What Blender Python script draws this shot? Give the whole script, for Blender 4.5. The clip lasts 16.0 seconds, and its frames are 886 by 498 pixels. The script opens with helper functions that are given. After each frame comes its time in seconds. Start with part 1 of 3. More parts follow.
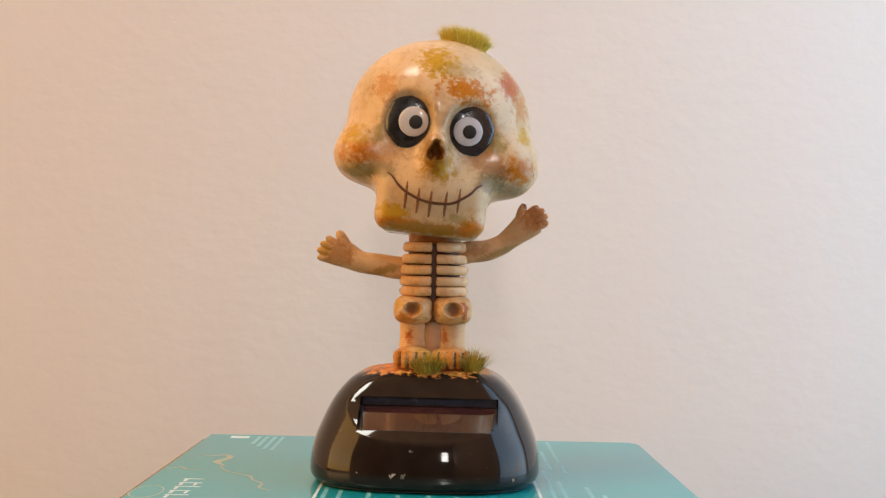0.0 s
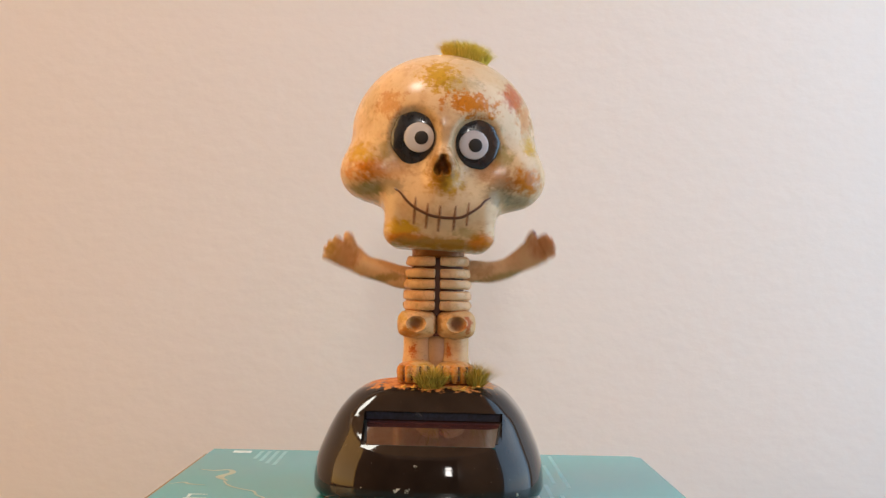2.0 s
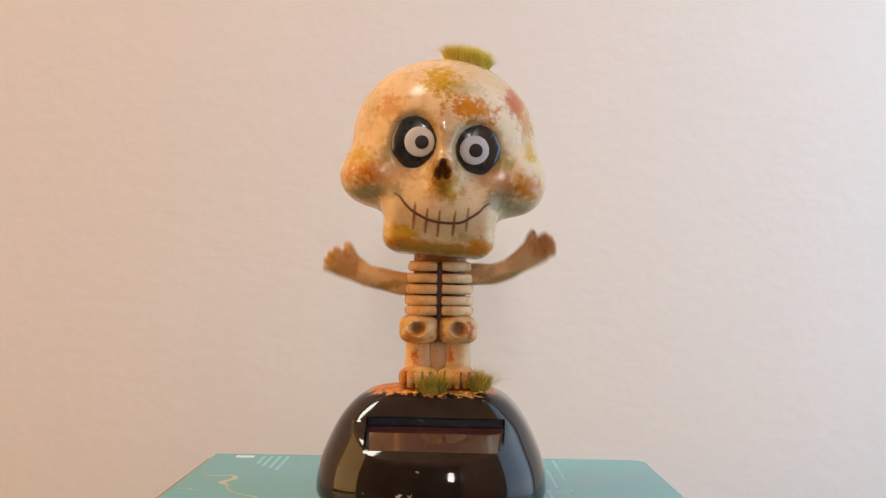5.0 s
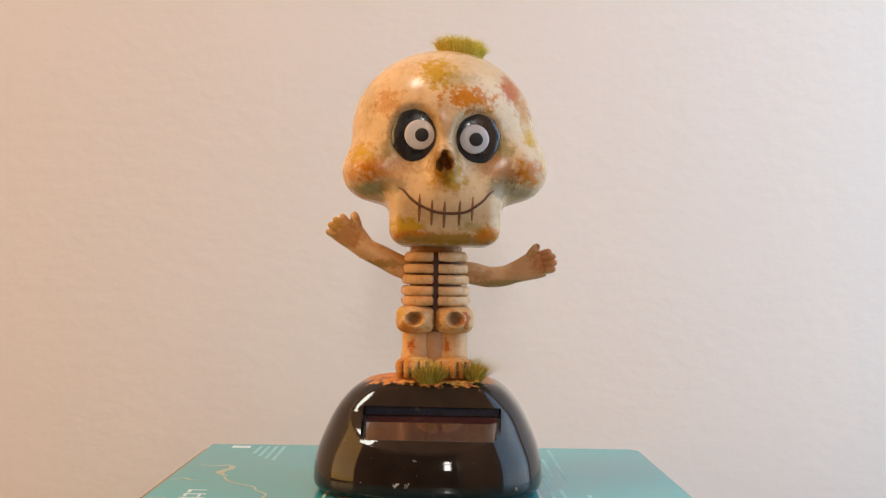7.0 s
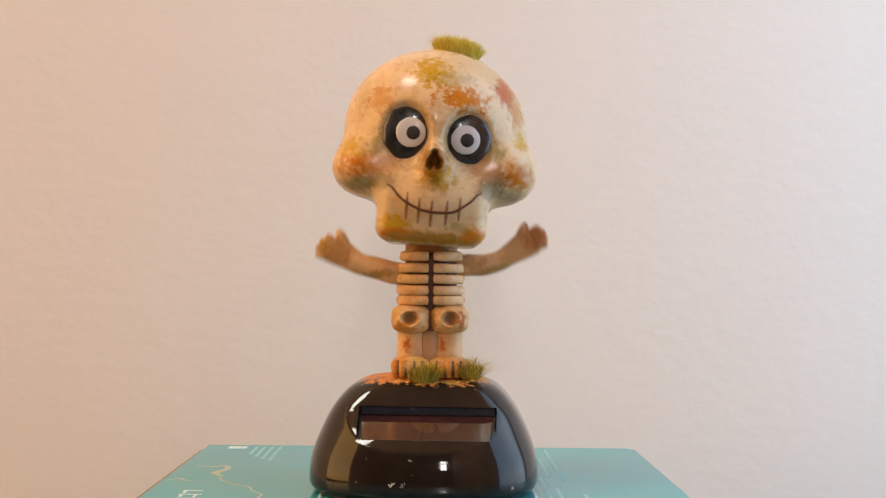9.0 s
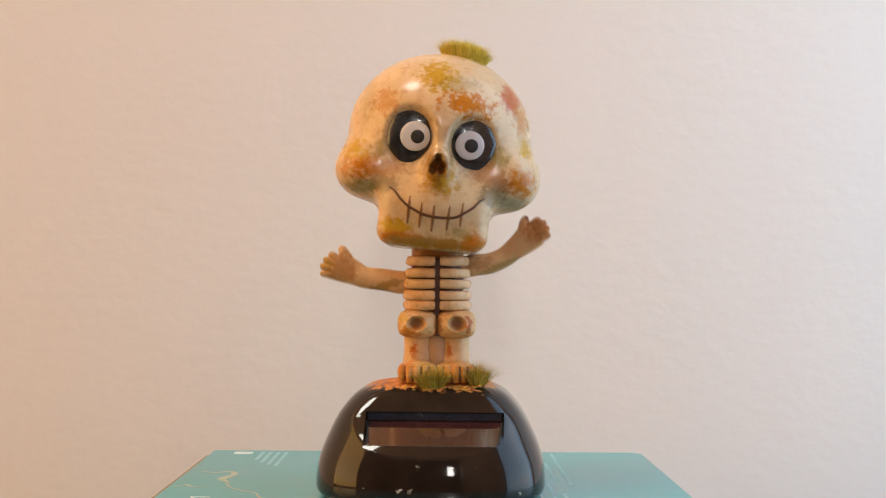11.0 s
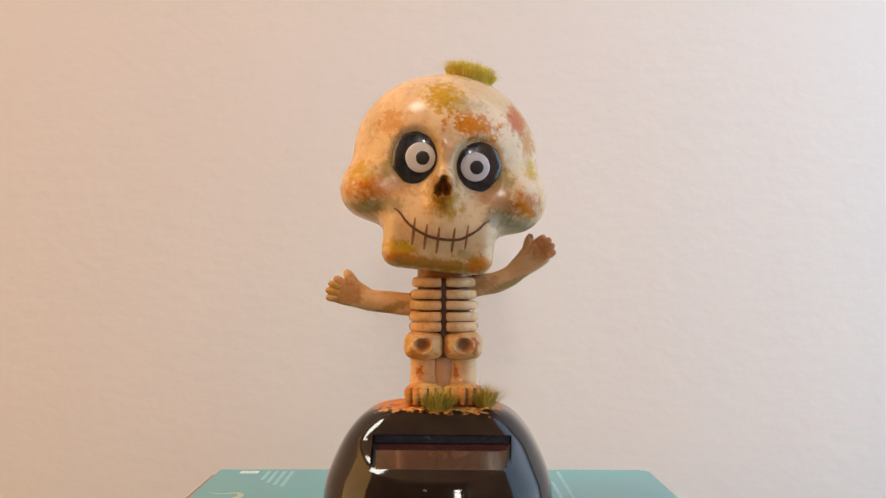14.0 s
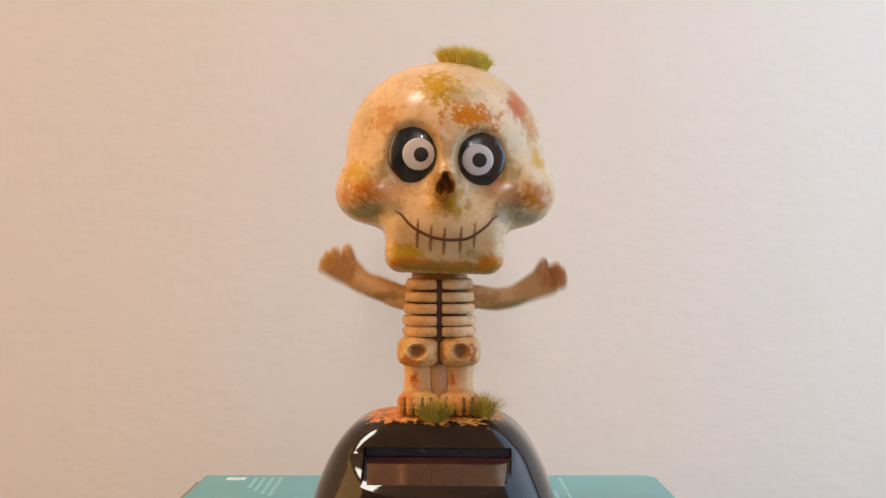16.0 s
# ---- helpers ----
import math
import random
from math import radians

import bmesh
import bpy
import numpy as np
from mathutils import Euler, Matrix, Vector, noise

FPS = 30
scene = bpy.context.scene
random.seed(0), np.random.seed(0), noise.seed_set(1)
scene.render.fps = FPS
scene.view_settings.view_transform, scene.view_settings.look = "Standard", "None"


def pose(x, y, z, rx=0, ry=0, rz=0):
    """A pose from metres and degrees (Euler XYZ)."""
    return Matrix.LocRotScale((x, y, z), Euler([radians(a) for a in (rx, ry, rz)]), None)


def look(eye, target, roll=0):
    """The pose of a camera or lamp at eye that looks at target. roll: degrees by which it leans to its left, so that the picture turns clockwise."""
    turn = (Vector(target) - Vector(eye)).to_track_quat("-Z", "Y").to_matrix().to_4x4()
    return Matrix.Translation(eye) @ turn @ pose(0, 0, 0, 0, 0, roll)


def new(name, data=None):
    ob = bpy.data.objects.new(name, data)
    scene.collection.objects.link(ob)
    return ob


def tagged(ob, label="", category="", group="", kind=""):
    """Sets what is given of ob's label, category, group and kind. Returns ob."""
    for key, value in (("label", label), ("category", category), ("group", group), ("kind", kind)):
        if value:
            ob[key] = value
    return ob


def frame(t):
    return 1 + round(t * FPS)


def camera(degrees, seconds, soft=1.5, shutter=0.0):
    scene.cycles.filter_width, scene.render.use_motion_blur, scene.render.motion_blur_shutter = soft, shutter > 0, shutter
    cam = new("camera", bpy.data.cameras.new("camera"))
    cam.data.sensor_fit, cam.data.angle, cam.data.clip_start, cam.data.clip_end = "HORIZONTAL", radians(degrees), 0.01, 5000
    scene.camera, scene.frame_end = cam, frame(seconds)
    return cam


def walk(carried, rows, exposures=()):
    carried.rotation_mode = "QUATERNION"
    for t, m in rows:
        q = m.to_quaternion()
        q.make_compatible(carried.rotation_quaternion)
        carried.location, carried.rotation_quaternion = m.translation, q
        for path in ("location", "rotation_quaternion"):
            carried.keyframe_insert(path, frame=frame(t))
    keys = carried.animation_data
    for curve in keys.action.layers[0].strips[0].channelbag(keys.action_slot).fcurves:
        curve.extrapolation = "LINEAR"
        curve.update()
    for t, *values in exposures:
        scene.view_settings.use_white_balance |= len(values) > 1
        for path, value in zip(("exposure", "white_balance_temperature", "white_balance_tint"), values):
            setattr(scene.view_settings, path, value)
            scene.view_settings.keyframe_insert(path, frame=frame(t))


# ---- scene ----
# All sizes of the toy and the box are in centimetres, turned into metres by CM.
CM = 0.01
BOX_H = 8.5          # the box's height; the toy stands on its lid
FLOOR_Z = -0.75

# ---- camera and its path: seconds, eye (cm from the toy's foot), turn left, tilt up, lean ----
PATH = [
    (0, 0.31, -30.80, 5.17, 0.00, 1.04, 1.20),
    (0.5, 0.20, -30.76, 5.14, -0.21, 1.13, 1.15),
    (1, 0.14, -30.87, 5.13, -0.28, 1.28, 1.20),
    (1.5, 0.19, -30.86, 5.12, -0.18, 1.58, 1.21),
    (2, 0.15, -30.82, 5.21, -0.13, 1.63, 1.08),
    (2.5, 0.14, -30.77, 5.26, -0.15, 1.58, 0.99),
    (3, 0.15, -30.81, 5.24, -0.09, 1.70, 1.03),
    (3.5, -0.03, -30.83, 5.33, -0.40, 1.63, 0.93),
    (4, 0.21, -30.74, 5.31, 0.10, 1.61, 0.93),
    (6.5, 0.12, -30.84, 5.42, -0.20, 1.42, 0.77),
    (7, 0.08, -30.91, 5.30, -0.36, 1.24, 0.80),
    (7.5, 0.14, -30.89, 5.17, -0.26, 1.08, 0.78),
    (8, 0.25, -30.86, 5.27, -0.20, 0.88, 0.56),
    (8.5, 0.11, -30.82, 5.29, -0.56, 1.02, 0.46),
    (9, 0.16, -30.88, 5.26, -0.44, 1.29, 0.59),
    (11.5, 0.04, -30.80, 5.34, -0.32, 1.39, 0.37),
    (12, 0.09, -30.84, 5.35, -0.25, 1.38, 0.41),
    (12.5, 0.06, -30.86, 5.49, -0.31, 1.27, 0.28),
    (13, 0.02, -30.84, 5.53, -0.39, 1.36, 0.22),
    (13.5, -0.02, -30.79, 5.59, -0.52, 1.28, 0.03),
    (14, -0.04, -30.70, 5.80, -0.23, 1.49, 0.10),
    (14.5, -0.10, -30.57, 5.99, 0.17, 1.17, 0.19),
    (15, -0.13, -30.21, 5.91, 0.28, 0.88, 0.16),
    (15.5, -0.03, -29.58, 6.13, -0.12, 0.84, 0.37),
    (16, 0.02, -28.85, 6.39, -0.33, 0.38, 0.06),
]


def view(x, y, z, yaw, pitch, roll):
    a, b = radians(yaw), radians(pitch)
    eye = Vector((x, y, z + BOX_H)) * CM
    way = Vector((-math.sin(a) * math.cos(b), math.cos(a) * math.cos(b), math.sin(b)))
    return look(eye, eye + way, roll)


cam = camera(40.0, 16.0, soft=1.3, shutter=0.6)
walk(cam, [(t, view(*p)) for t, *p in PATH])

# ---- world and lights ----
WALL_Y = 0.125       # face of the wall behind the box
EAST, WEST, SOUTH, CEIL = 0.27, -1.30, -2.7, 2.0

world = bpy.data.worlds.new("world")
scene.world = world
world.use_nodes = True
sky = world.node_tree.nodes.new("ShaderNodeTexSky")
sky.sky_type, sky.sun_disc = "NISHITA", False
sky.sun_elevation, sky.sun_rotation = radians(35), radians(80)
world.node_tree.links.new(sky.outputs[0], world.node_tree.nodes["Background"].inputs[0])
world.node_tree.nodes["Background"].inputs[1].default_value = 0.08


def window_light(name, eye, target, w, h, watts, colour):
    lamp = bpy.data.lights.new(name, "AREA")
    lamp.shape, lamp.size, lamp.size_y, lamp.energy, lamp.color = "RECTANGLE", w, h, watts, colour
    ob = new(name, lamp)
    ob.matrix_world = look(eye, target)
    return ob


window_light("daylight_east", (EAST + 0.03, -0.05, 0.52), (EAST - 1, -0.05, 0.52), 0.32, 0.98, 2.85, (0.45, 0.72, 1.0))
window_light("daylight_west", (WEST - 0.03, -0.45, 0.93), (WEST + 1, -0.45, 0.93), 1.10, 1.82, 24.5, (1.0, 0.52, 0.115))
window_light("daylight_south", (0.02, SOUTH - 0.05, 0.95), (0.02, SOUTH + 1, 0.95), 0.15, 0.54, 11.0, (1.0, 0.95, 0.90))
window_light("daylight_roof", (-0.85, -0.50, CEIL + 0.05), (-0.85, -0.50, 0), 0.44, 0.44, 20.0, (0.95, 0.92, 0.82))


# ---- materials ----
class Nodes:
    """Short ways to wire a material."""

    def __init__(self, name, rough=0.5, metal=0.0, coat=0.0, spec=0.5):
        self.m = bpy.data.materials.new(name)
        self.m.use_nodes = True
        self.t = self.m.node_tree
        self.b = self.t.nodes["Principled BSDF"]
        self.b.inputs["Roughness"].default_value = rough
        self.b.inputs["Metallic"].default_value = metal
        self.b.inputs["Coat Weight"].default_value = coat
        self.b.inputs["Coat Roughness"].default_value = 0.06
        self.b.inputs["Specular IOR Level"].default_value = spec
        self.co = self.t.nodes.new("ShaderNodeTexCoord").outputs["Object"]

    def put(self, socket, value):
        if isinstance(value, bpy.types.NodeSocket):
            self.t.links.new(value, socket)
        elif isinstance(value, (tuple, list)) and len(value) == 3 and socket.type == "RGBA":
            socket.default_value = (*value, 1)
        else:
            socket.default_value = value

    def math(self, op, a, b=0.0, clamp=False):
        n = self.t.nodes.new("ShaderNodeMath")
        n.operation, n.use_clamp = op, clamp
        self.put(n.inputs[0], a), self.put(n.inputs[1], b)
        return n.outputs[0]

    def vec(self, op, a, b):
        n = self.t.nodes.new("ShaderNodeVectorMath")
        n.operation = op
        self.put(n.inputs[0], a), self.put(n.inputs[1], b)
        return n.outputs["Value"] if op in ("LENGTH", "DISTANCE") else n.outputs[0]

    def noise(self, scale, detail=4.0, rough=0.55, stretch=None):
        n = self.t.nodes.new("ShaderNodeTexNoise")
        n.inputs["Scale"].default_value, n.inputs["Detail"].default_value, n.inputs["Roughness"].default_value = scale, detail, rough
        self.put(n.inputs["Vector"], self.vec("MULTIPLY", self.co, stretch) if stretch else self.co)
        return n.outputs[0]

    def ramp(self, v, lo, hi):
        n = self.t.nodes.new("ShaderNodeMapRange")
        n.interpolation_type = "SMOOTHSTEP"
        self.put(n.inputs[0], v)
        n.inputs[1].default_value, n.inputs[2].default_value = lo, hi
        return n.outputs[0]

    def mix(self, fac, a, b):
        n = self.t.nodes.new("ShaderNodeMix")
        n.data_type = "RGBA"
        self.put(n.inputs[0], fac), self.put(n.inputs[6], a), self.put(n.inputs[7], b)
        return n.outputs[2]

    def bump(self, v, strength, distance):
        n = self.t.nodes.new("ShaderNodeBump")
        n.inputs["Strength"].default_value, n.inputs["Distance"].default_value = strength, distance
        self.put(n.inputs["Height"], v)
        self.put(self.b.inputs["Normal"], n.outputs[0])

    def done(self, colour=None, rough=None):
        if colour is not None:
            self.put(self.b.inputs["Base Color"], colour)
        if rough is not None:
            self.put(self.b.inputs["Roughness"], rough)
        return self.m


def plain(name, colour, rough=0.5, metal=0.0, coat=0.0, vary=0.12, scale=300.0):
    n = Nodes(name, rough, metal, coat)
    f = n.noise(scale, 3)
    dark = tuple(c * (1 - vary) for c in colour)
    light = tuple(min(1, c * (1 + vary)) for c in colour)
    return n.done(n.mix(n.ramp(f, 0.35, 0.65), dark, light), n.math("ADD", rough - 0.05, n.math("MULTIPLY", f, 0.1)))


def wall_paint(name, colour):
    n = Nodes(name, 0.75, spec=0.3)
    big, fine, lumps = n.noise(3.0, 3), n.noise(420.0, 4), n.noise(120.0, 4, 0.5, (1.0, 1.0, 1.3))
    c = n.mix(n.ramp(big, 0.3, 0.7), tuple(v * 0.97 for v in colour), colour)
    c = n.mix(n.math("MULTIPLY", n.ramp(lumps, 0.45, 0.75), 0.12), c, tuple(v * 0.93 for v in colour))
    n.bump(n.math("ADD", n.math("MULTIPLY", lumps, 1.0), n.math("MULTIPLY", fine, 0.06)), 0.16, 0.0015)
    return n.done(c)


CREAM = (0.67, 0.455, 0.255)
OCHRE, ORANGE, RED, MOSS, BROWN = (0.50, 0.27, 0.020), (0.52, 0.165, 0.010), (0.44, 0.095, 0.012), (0.19, 0.155, 0.016), (0.12, 0.036, 0.008)
GREYGREEN = (0.20, 0.15, 0.07)


def bone(name, stains=(), grime=0.35, wash=BROWN, tone=(1, 1, 1), gloss=1.0):
    """Aged cream lacquer with brushed-on stains and darkened hollows: (place in cm, reach in cm, colour, strength,
    break-up).
    """
    n = Nodes(name, 0.30, coat=0.16 * gloss, spec=0.24)
    cloud, mid, grain = n.noise(70.0, 4), n.noise(620.0, 6, 0.60), n.noise(2400.0, 3, 0.6)
    c = n.mix(n.ramp(cloud, 0.35, 0.7), tuple(v * w for v, w in zip(CREAM, tone)), tuple(v * w for v, w in zip((0.56, 0.37, 0.20), tone)))
    c = n.mix(n.math("MULTIPLY", n.ramp(mid, 0.52, 0.72), grime), c, (0.44, 0.25, 0.09))
    c = n.mix(n.math("MULTIPLY", n.ramp(n.noise(330.0, 5, 0.6), 0.48, 0.68), grime * 0.65), c, (0.40, 0.165, 0.045))
    spots = 0.0
    for place, reach, colour, strength, broken in stains:
        p = n.vec("SUBTRACT", n.co, tuple(v * CM for v in place))
        p = n.vec("MULTIPLY", p, tuple(1 / (r * CM) for r in reach))
        near = n.math("SUBTRACT", 1.0, n.vec("LENGTH", p, (0, 0, 0)))
        spots = n.math("MAXIMUM", spots, n.math("MULTIPLY", n.ramp(near, 0.0, 0.35), strength * min(1.0, broken * 1.5)))
        worn = n.math("MULTIPLY", n.math("SUBTRACT", n.math("ADD", n.math("MULTIPLY", mid, 0.75), n.math("MULTIPLY", grain, 0.25)), 0.5), broken * 3.4)
        c = n.mix(n.math("MULTIPLY", n.ramp(n.math("ADD", near, worn), 0.02, 0.62), min(1.0, strength * 1.3)), c, colour)
    if stains:
        c = n.mix(n.math("MULTIPLY", spots, n.math("MULTIPLY", n.ramp(n.noise(900.0, 2, 0.5), 0.52, 0.68), 0.35)), c, (0.22, 0.065, 0.010))
    c = n.mix(n.math("MULTIPLY", n.ramp(grain, 0.64, 0.72), grime * 0.8), c, wash)
    n.bump(n.math("ADD", n.math("MULTIPLY", mid, 0.6), n.math("MULTIPLY", grain, 0.25)), 0.25, 0.00025)
    return n.done(c, n.math("ADD", 0.17 + 0.3 * (1 - gloss), n.math("MULTIPLY", cloud, 0.2)))


M_WALL = wall_paint("cream_wall_paint", (0.80, 0.73, 0.68))
M_ROOM = wall_paint("room_wall_paint", (0.42, 0.31, 0.24))
M_DARK_ROOM = wall_paint("brown_wall_paint", (0.05, 0.028, 0.02))
M_CEIL = wall_paint("ceiling_paint", (0.72, 0.66, 0.60))
M_FLOOR = plain("floor_wood", (0.09, 0.05, 0.03), 0.45, scale=12)
M_DESK = plain("desk_wood", (0.12, 0.065, 0.035), 0.4, scale=30)
M_FRAME = plain("white_frame_paint", (0.75, 0.75, 0.73), 0.4)
M_CORE = plain("brown_wash", (0.13, 0.040, 0.014), 0.5, scale=700)
M_LINE = plain("dark_brown_ink_line", (0.10, 0.032, 0.010), 0.4, scale=900)
M_TOOTH = plain("brown_brushed_line", (0.23, 0.085, 0.022), 0.45, vary=0.3, scale=900)
M_EYE_DARK = plain("dark_eye_paint", (0.022, 0.024, 0.030), 0.25, coat=0.5, vary=0.4)
M_EYE_WHITE = plain("eye_white_paint", (0.56, 0.54, 0.56), 0.35, coat=0.3, vary=0.03)
M_PUPIL = plain("pupil_paint", (0.008, 0.006, 0.006), 0.55, coat=0.0)
M_PANEL_EDGE = plain("blue_cell_edge", (0.014, 0.014, 0.03), 0.3, coat=0.3, vary=0.5, scale=1500)
M_PLATE_AND_SHADE = plain("black_rubber_and_shade", (0.012, 0.012, 0.012), 0.6)
M_WHITE_PRINT = plain("white_print", (0.60, 0.68, 0.66), 0.4)
M_CREAM_PRINT = plain("cream_print", (0.36, 0.40, 0.29), 0.4)
M_PALE_PRINT = plain("pale_teal_print", (0.17, 0.42, 0.44), 0.35)
M_CRUMB = plain("yellow_flock", (0.62, 0.34, 0.06), 0.8, vary=0.35)
M_FLECK = plain("cream_fleck", (0.50, 0.43, 0.36), 0.6)
M_KRAFT = plain("brown_cardboard", (0.30, 0.18, 0.09), 0.8, scale=200)


def grass_material(low, high):
    n = Nodes("dry_grass", 0.65, spec=0.25)
    info = n.t.nodes.new("ShaderNodeNewGeometry").outputs["Random Per Island"]
    c = n.mix(info, low, high)
    return n.done(c)


def base_material():
    n = Nodes("black_gloss_plastic", 0.05, coat=0.05, spec=0.30)
    fine, mid = n.noise(500.0, 4), n.noise(150.0, 4)
    z = n.t.nodes.new("ShaderNodeSeparateXYZ")
    n.put(z.inputs[0], n.co)
    rust = n.ramp(n.math("ADD", z.outputs[2], n.math("MULTIPLY", n.math("SUBTRACT", fine, 0.5), 0.006)), 0.0260, 0.0269)
    c = n.mix(n.ramp(mid, 0.3, 0.7), (0.015, 0.009, 0.007), (0.021, 0.013, 0.010))
    c = n.mix(rust, c, n.mix(n.ramp(fine, 0.4, 0.6), (0.42, 0.12, 0.03), (0.60, 0.24, 0.06)))
    dust = n.math("MULTIPLY", n.ramp(n.noise(1800.0, 2), 0.72, 0.80), 0.25)
    c = n.mix(dust, c, (0.4, 0.35, 0.3))
    return n.done(c, n.math("ADD", n.math("MULTIPLY", rust, 0.7), n.math("ADD", 0.03, n.math("MULTIPLY", mid, 0.05))))


def panel_material():
    n = Nodes("tinted_solar_cell", 0.04, coat=1.0, spec=0.9)
    n.b.inputs["IOR"].default_value = 2.1
    return n.done(n.mix(n.ramp(n.noise(200.0), 0.4, 0.6), (0.045, 0.016, 0.016), (0.060, 0.022, 0.020)))


def teal_material():
    n = Nodes("teal_box_print", 0.30, coat=0.5)
    big, fine = n.noise(14.0, 4), n.noise(600.0, 3)
    c = n.mix(n.ramp(big, 0.3, 0.7), (0.003, 0.28, 0.31), (0.006, 0.33, 0.355))
    c = n.mix(n.math("MULTIPLY", n.ramp(fine, 0.6, 0.8), 0.15), c, (0.1, 0.34, 0.33))
    n.bump(big, 0.1, 0.001)
    return n.done(c, n.math("ADD", 0.24, n.math("MULTIPLY", big, 0.16)))


M_GRASS, M_GRASS_LOW = grass_material((0.50, 0.40, 0.05), (0.90, 0.75, 0.16)), grass_material((0.20, 0.14, 0.014), (0.66, 0.46, 0.08))
M_BASE, M_PANEL, M_TEAL = base_material(), panel_material(), teal_material()


# ---- building tools ----
def part(name, bm, material, parent=None, label="", smooth=True, origin=(0, 0, 0)):
    """Links a bmesh (in cm, in its parent's space) as one mesh object; origin is where it turns."""
    bmesh.ops.translate(bm, verts=bm.verts, vec=-Vector(origin))
    bmesh.ops.scale(bm, verts=bm.verts, vec=(CM, CM, CM))
    bmesh.ops.recalc_face_normals(bm, faces=bm.faces)
    me = bpy.data.meshes.new(name)
    bm.to_mesh(me)
    bm.free()
    if smooth:
        me.shade_smooth()
        me.set_sharp_from_angle(angle=radians(40))
    me.materials.append(material)
    ob = new(name, me)
    ob.parent = parent
    ob.location = Vector(origin) * CM
    return tagged(ob, label)


def box_bm(x0, x1, y0, y1, z0, z1, bevel=0.0, seg=2):
    bm = bmesh.new()
    bmesh.ops.create_cube(bm, size=1)
    for v in bm.verts:
        v.co = ((x0 + x1) / 2 + v.co.x * (x1 - x0), (y0 + y1) / 2 + v.co.y * (y1 - y0), (z0 + z1) / 2 + v.co.z * (z1 - z0))
    if bevel:
        bmesh.ops.bevel(bm, geom=bm.edges[:], offset=bevel, segments=seg, affect="EDGES", profile=0.5)
    return bm


def ball_bm(centre, radii, turn=None, u=24, v=16, bm=None):
    bm = bm or bmesh.new()
    m = Matrix.Translation(centre) @ (turn or Matrix()) @ Matrix.Diagonal((*radii, 1))
    bmesh.ops.create_uvsphere(bm, u_segments=u, v_segments=v, radius=1, matrix=m)
    return bm


def tube_bm(points, radii, sides=10, bm=None, flat=1.0, square=1.0):
    """A rounded tube through the points; flat squeezes it along y, square below 1 makes it boxier."""
    def bend(v):
        return math.copysign(abs(v) ** square, v)

    bm = bm or bmesh.new()
    pts = [Vector(p) for p in points]
    rings = []
    for i, p in enumerate(pts):
        way = (pts[min(i + 1, len(pts) - 1)] - pts[max(i - 1, 0)]).normalized()
        side = way.cross(Vector((0, 1, 0)))
        side = side.normalized() if side.length > 0.01 else Vector((1, 0, 0))
        up = side.cross(way).normalized()
        r = radii[i] if hasattr(radii, "__len__") else radii
        rings.append([bm.verts.new(p + side * bend(math.cos(a)) * r + up * bend(math.sin(a)) * r * flat) for a in (2 * math.pi * k / sides for k in range(sides))])
    for a, b in zip(rings, rings[1:]):
        for k in range(sides):
            bm.faces.new((a[k], a[(k + 1) % sides], b[(k + 1) % sides], b[k]))
    bm.faces.new(rings[0]), bm.faces.new(rings[-1])
    return bm


def smooth_path(points, n):
    """n points on a Catmull-Rom curve."""
    p = [np.array(q, float) for q in points]
    p = [2 * p[0] - p[1], *p, 2 * p[-1] - p[-2]]
    out = []
    for t in np.linspace(0, len(p) - 3 - 1e-6, n):
        i, u = int(t), t - int(t)
        a, b, c, d = p[i:i + 4]
        out.append(0.5 * (2 * b + (c - a) * u + (2 * a - 5 * b + 4 * c - d) * u * u + (3 * b - a - 3 * c + d) * u ** 3))
    return out


# distance fields, on arrays of points
def d_ball(p, c, r):
    q, r = p - np.array(c), np.array(r)
    k0, k1 = np.linalg.norm(q / r, axis=-1), np.linalg.norm(q / (r * r), axis=-1)
    return k0 * (k0 - 1) / np.maximum(k1, 1e-6)


def d_box(p, c, h, r):
    q = np.abs(p - np.array(c)) - np.array(h) + r
    return np.linalg.norm(np.maximum(q, 0), axis=-1) + np.minimum(q.max(axis=-1), 0) - r


def join(a, b, k):
    h = np.clip(0.5 + 0.5 * (b - a) / k, 0, 1)
    return b * (1 - h) + a * h - k * h * (1 - h)


def carve(a, b, k):
    return -join(-a, b, k)


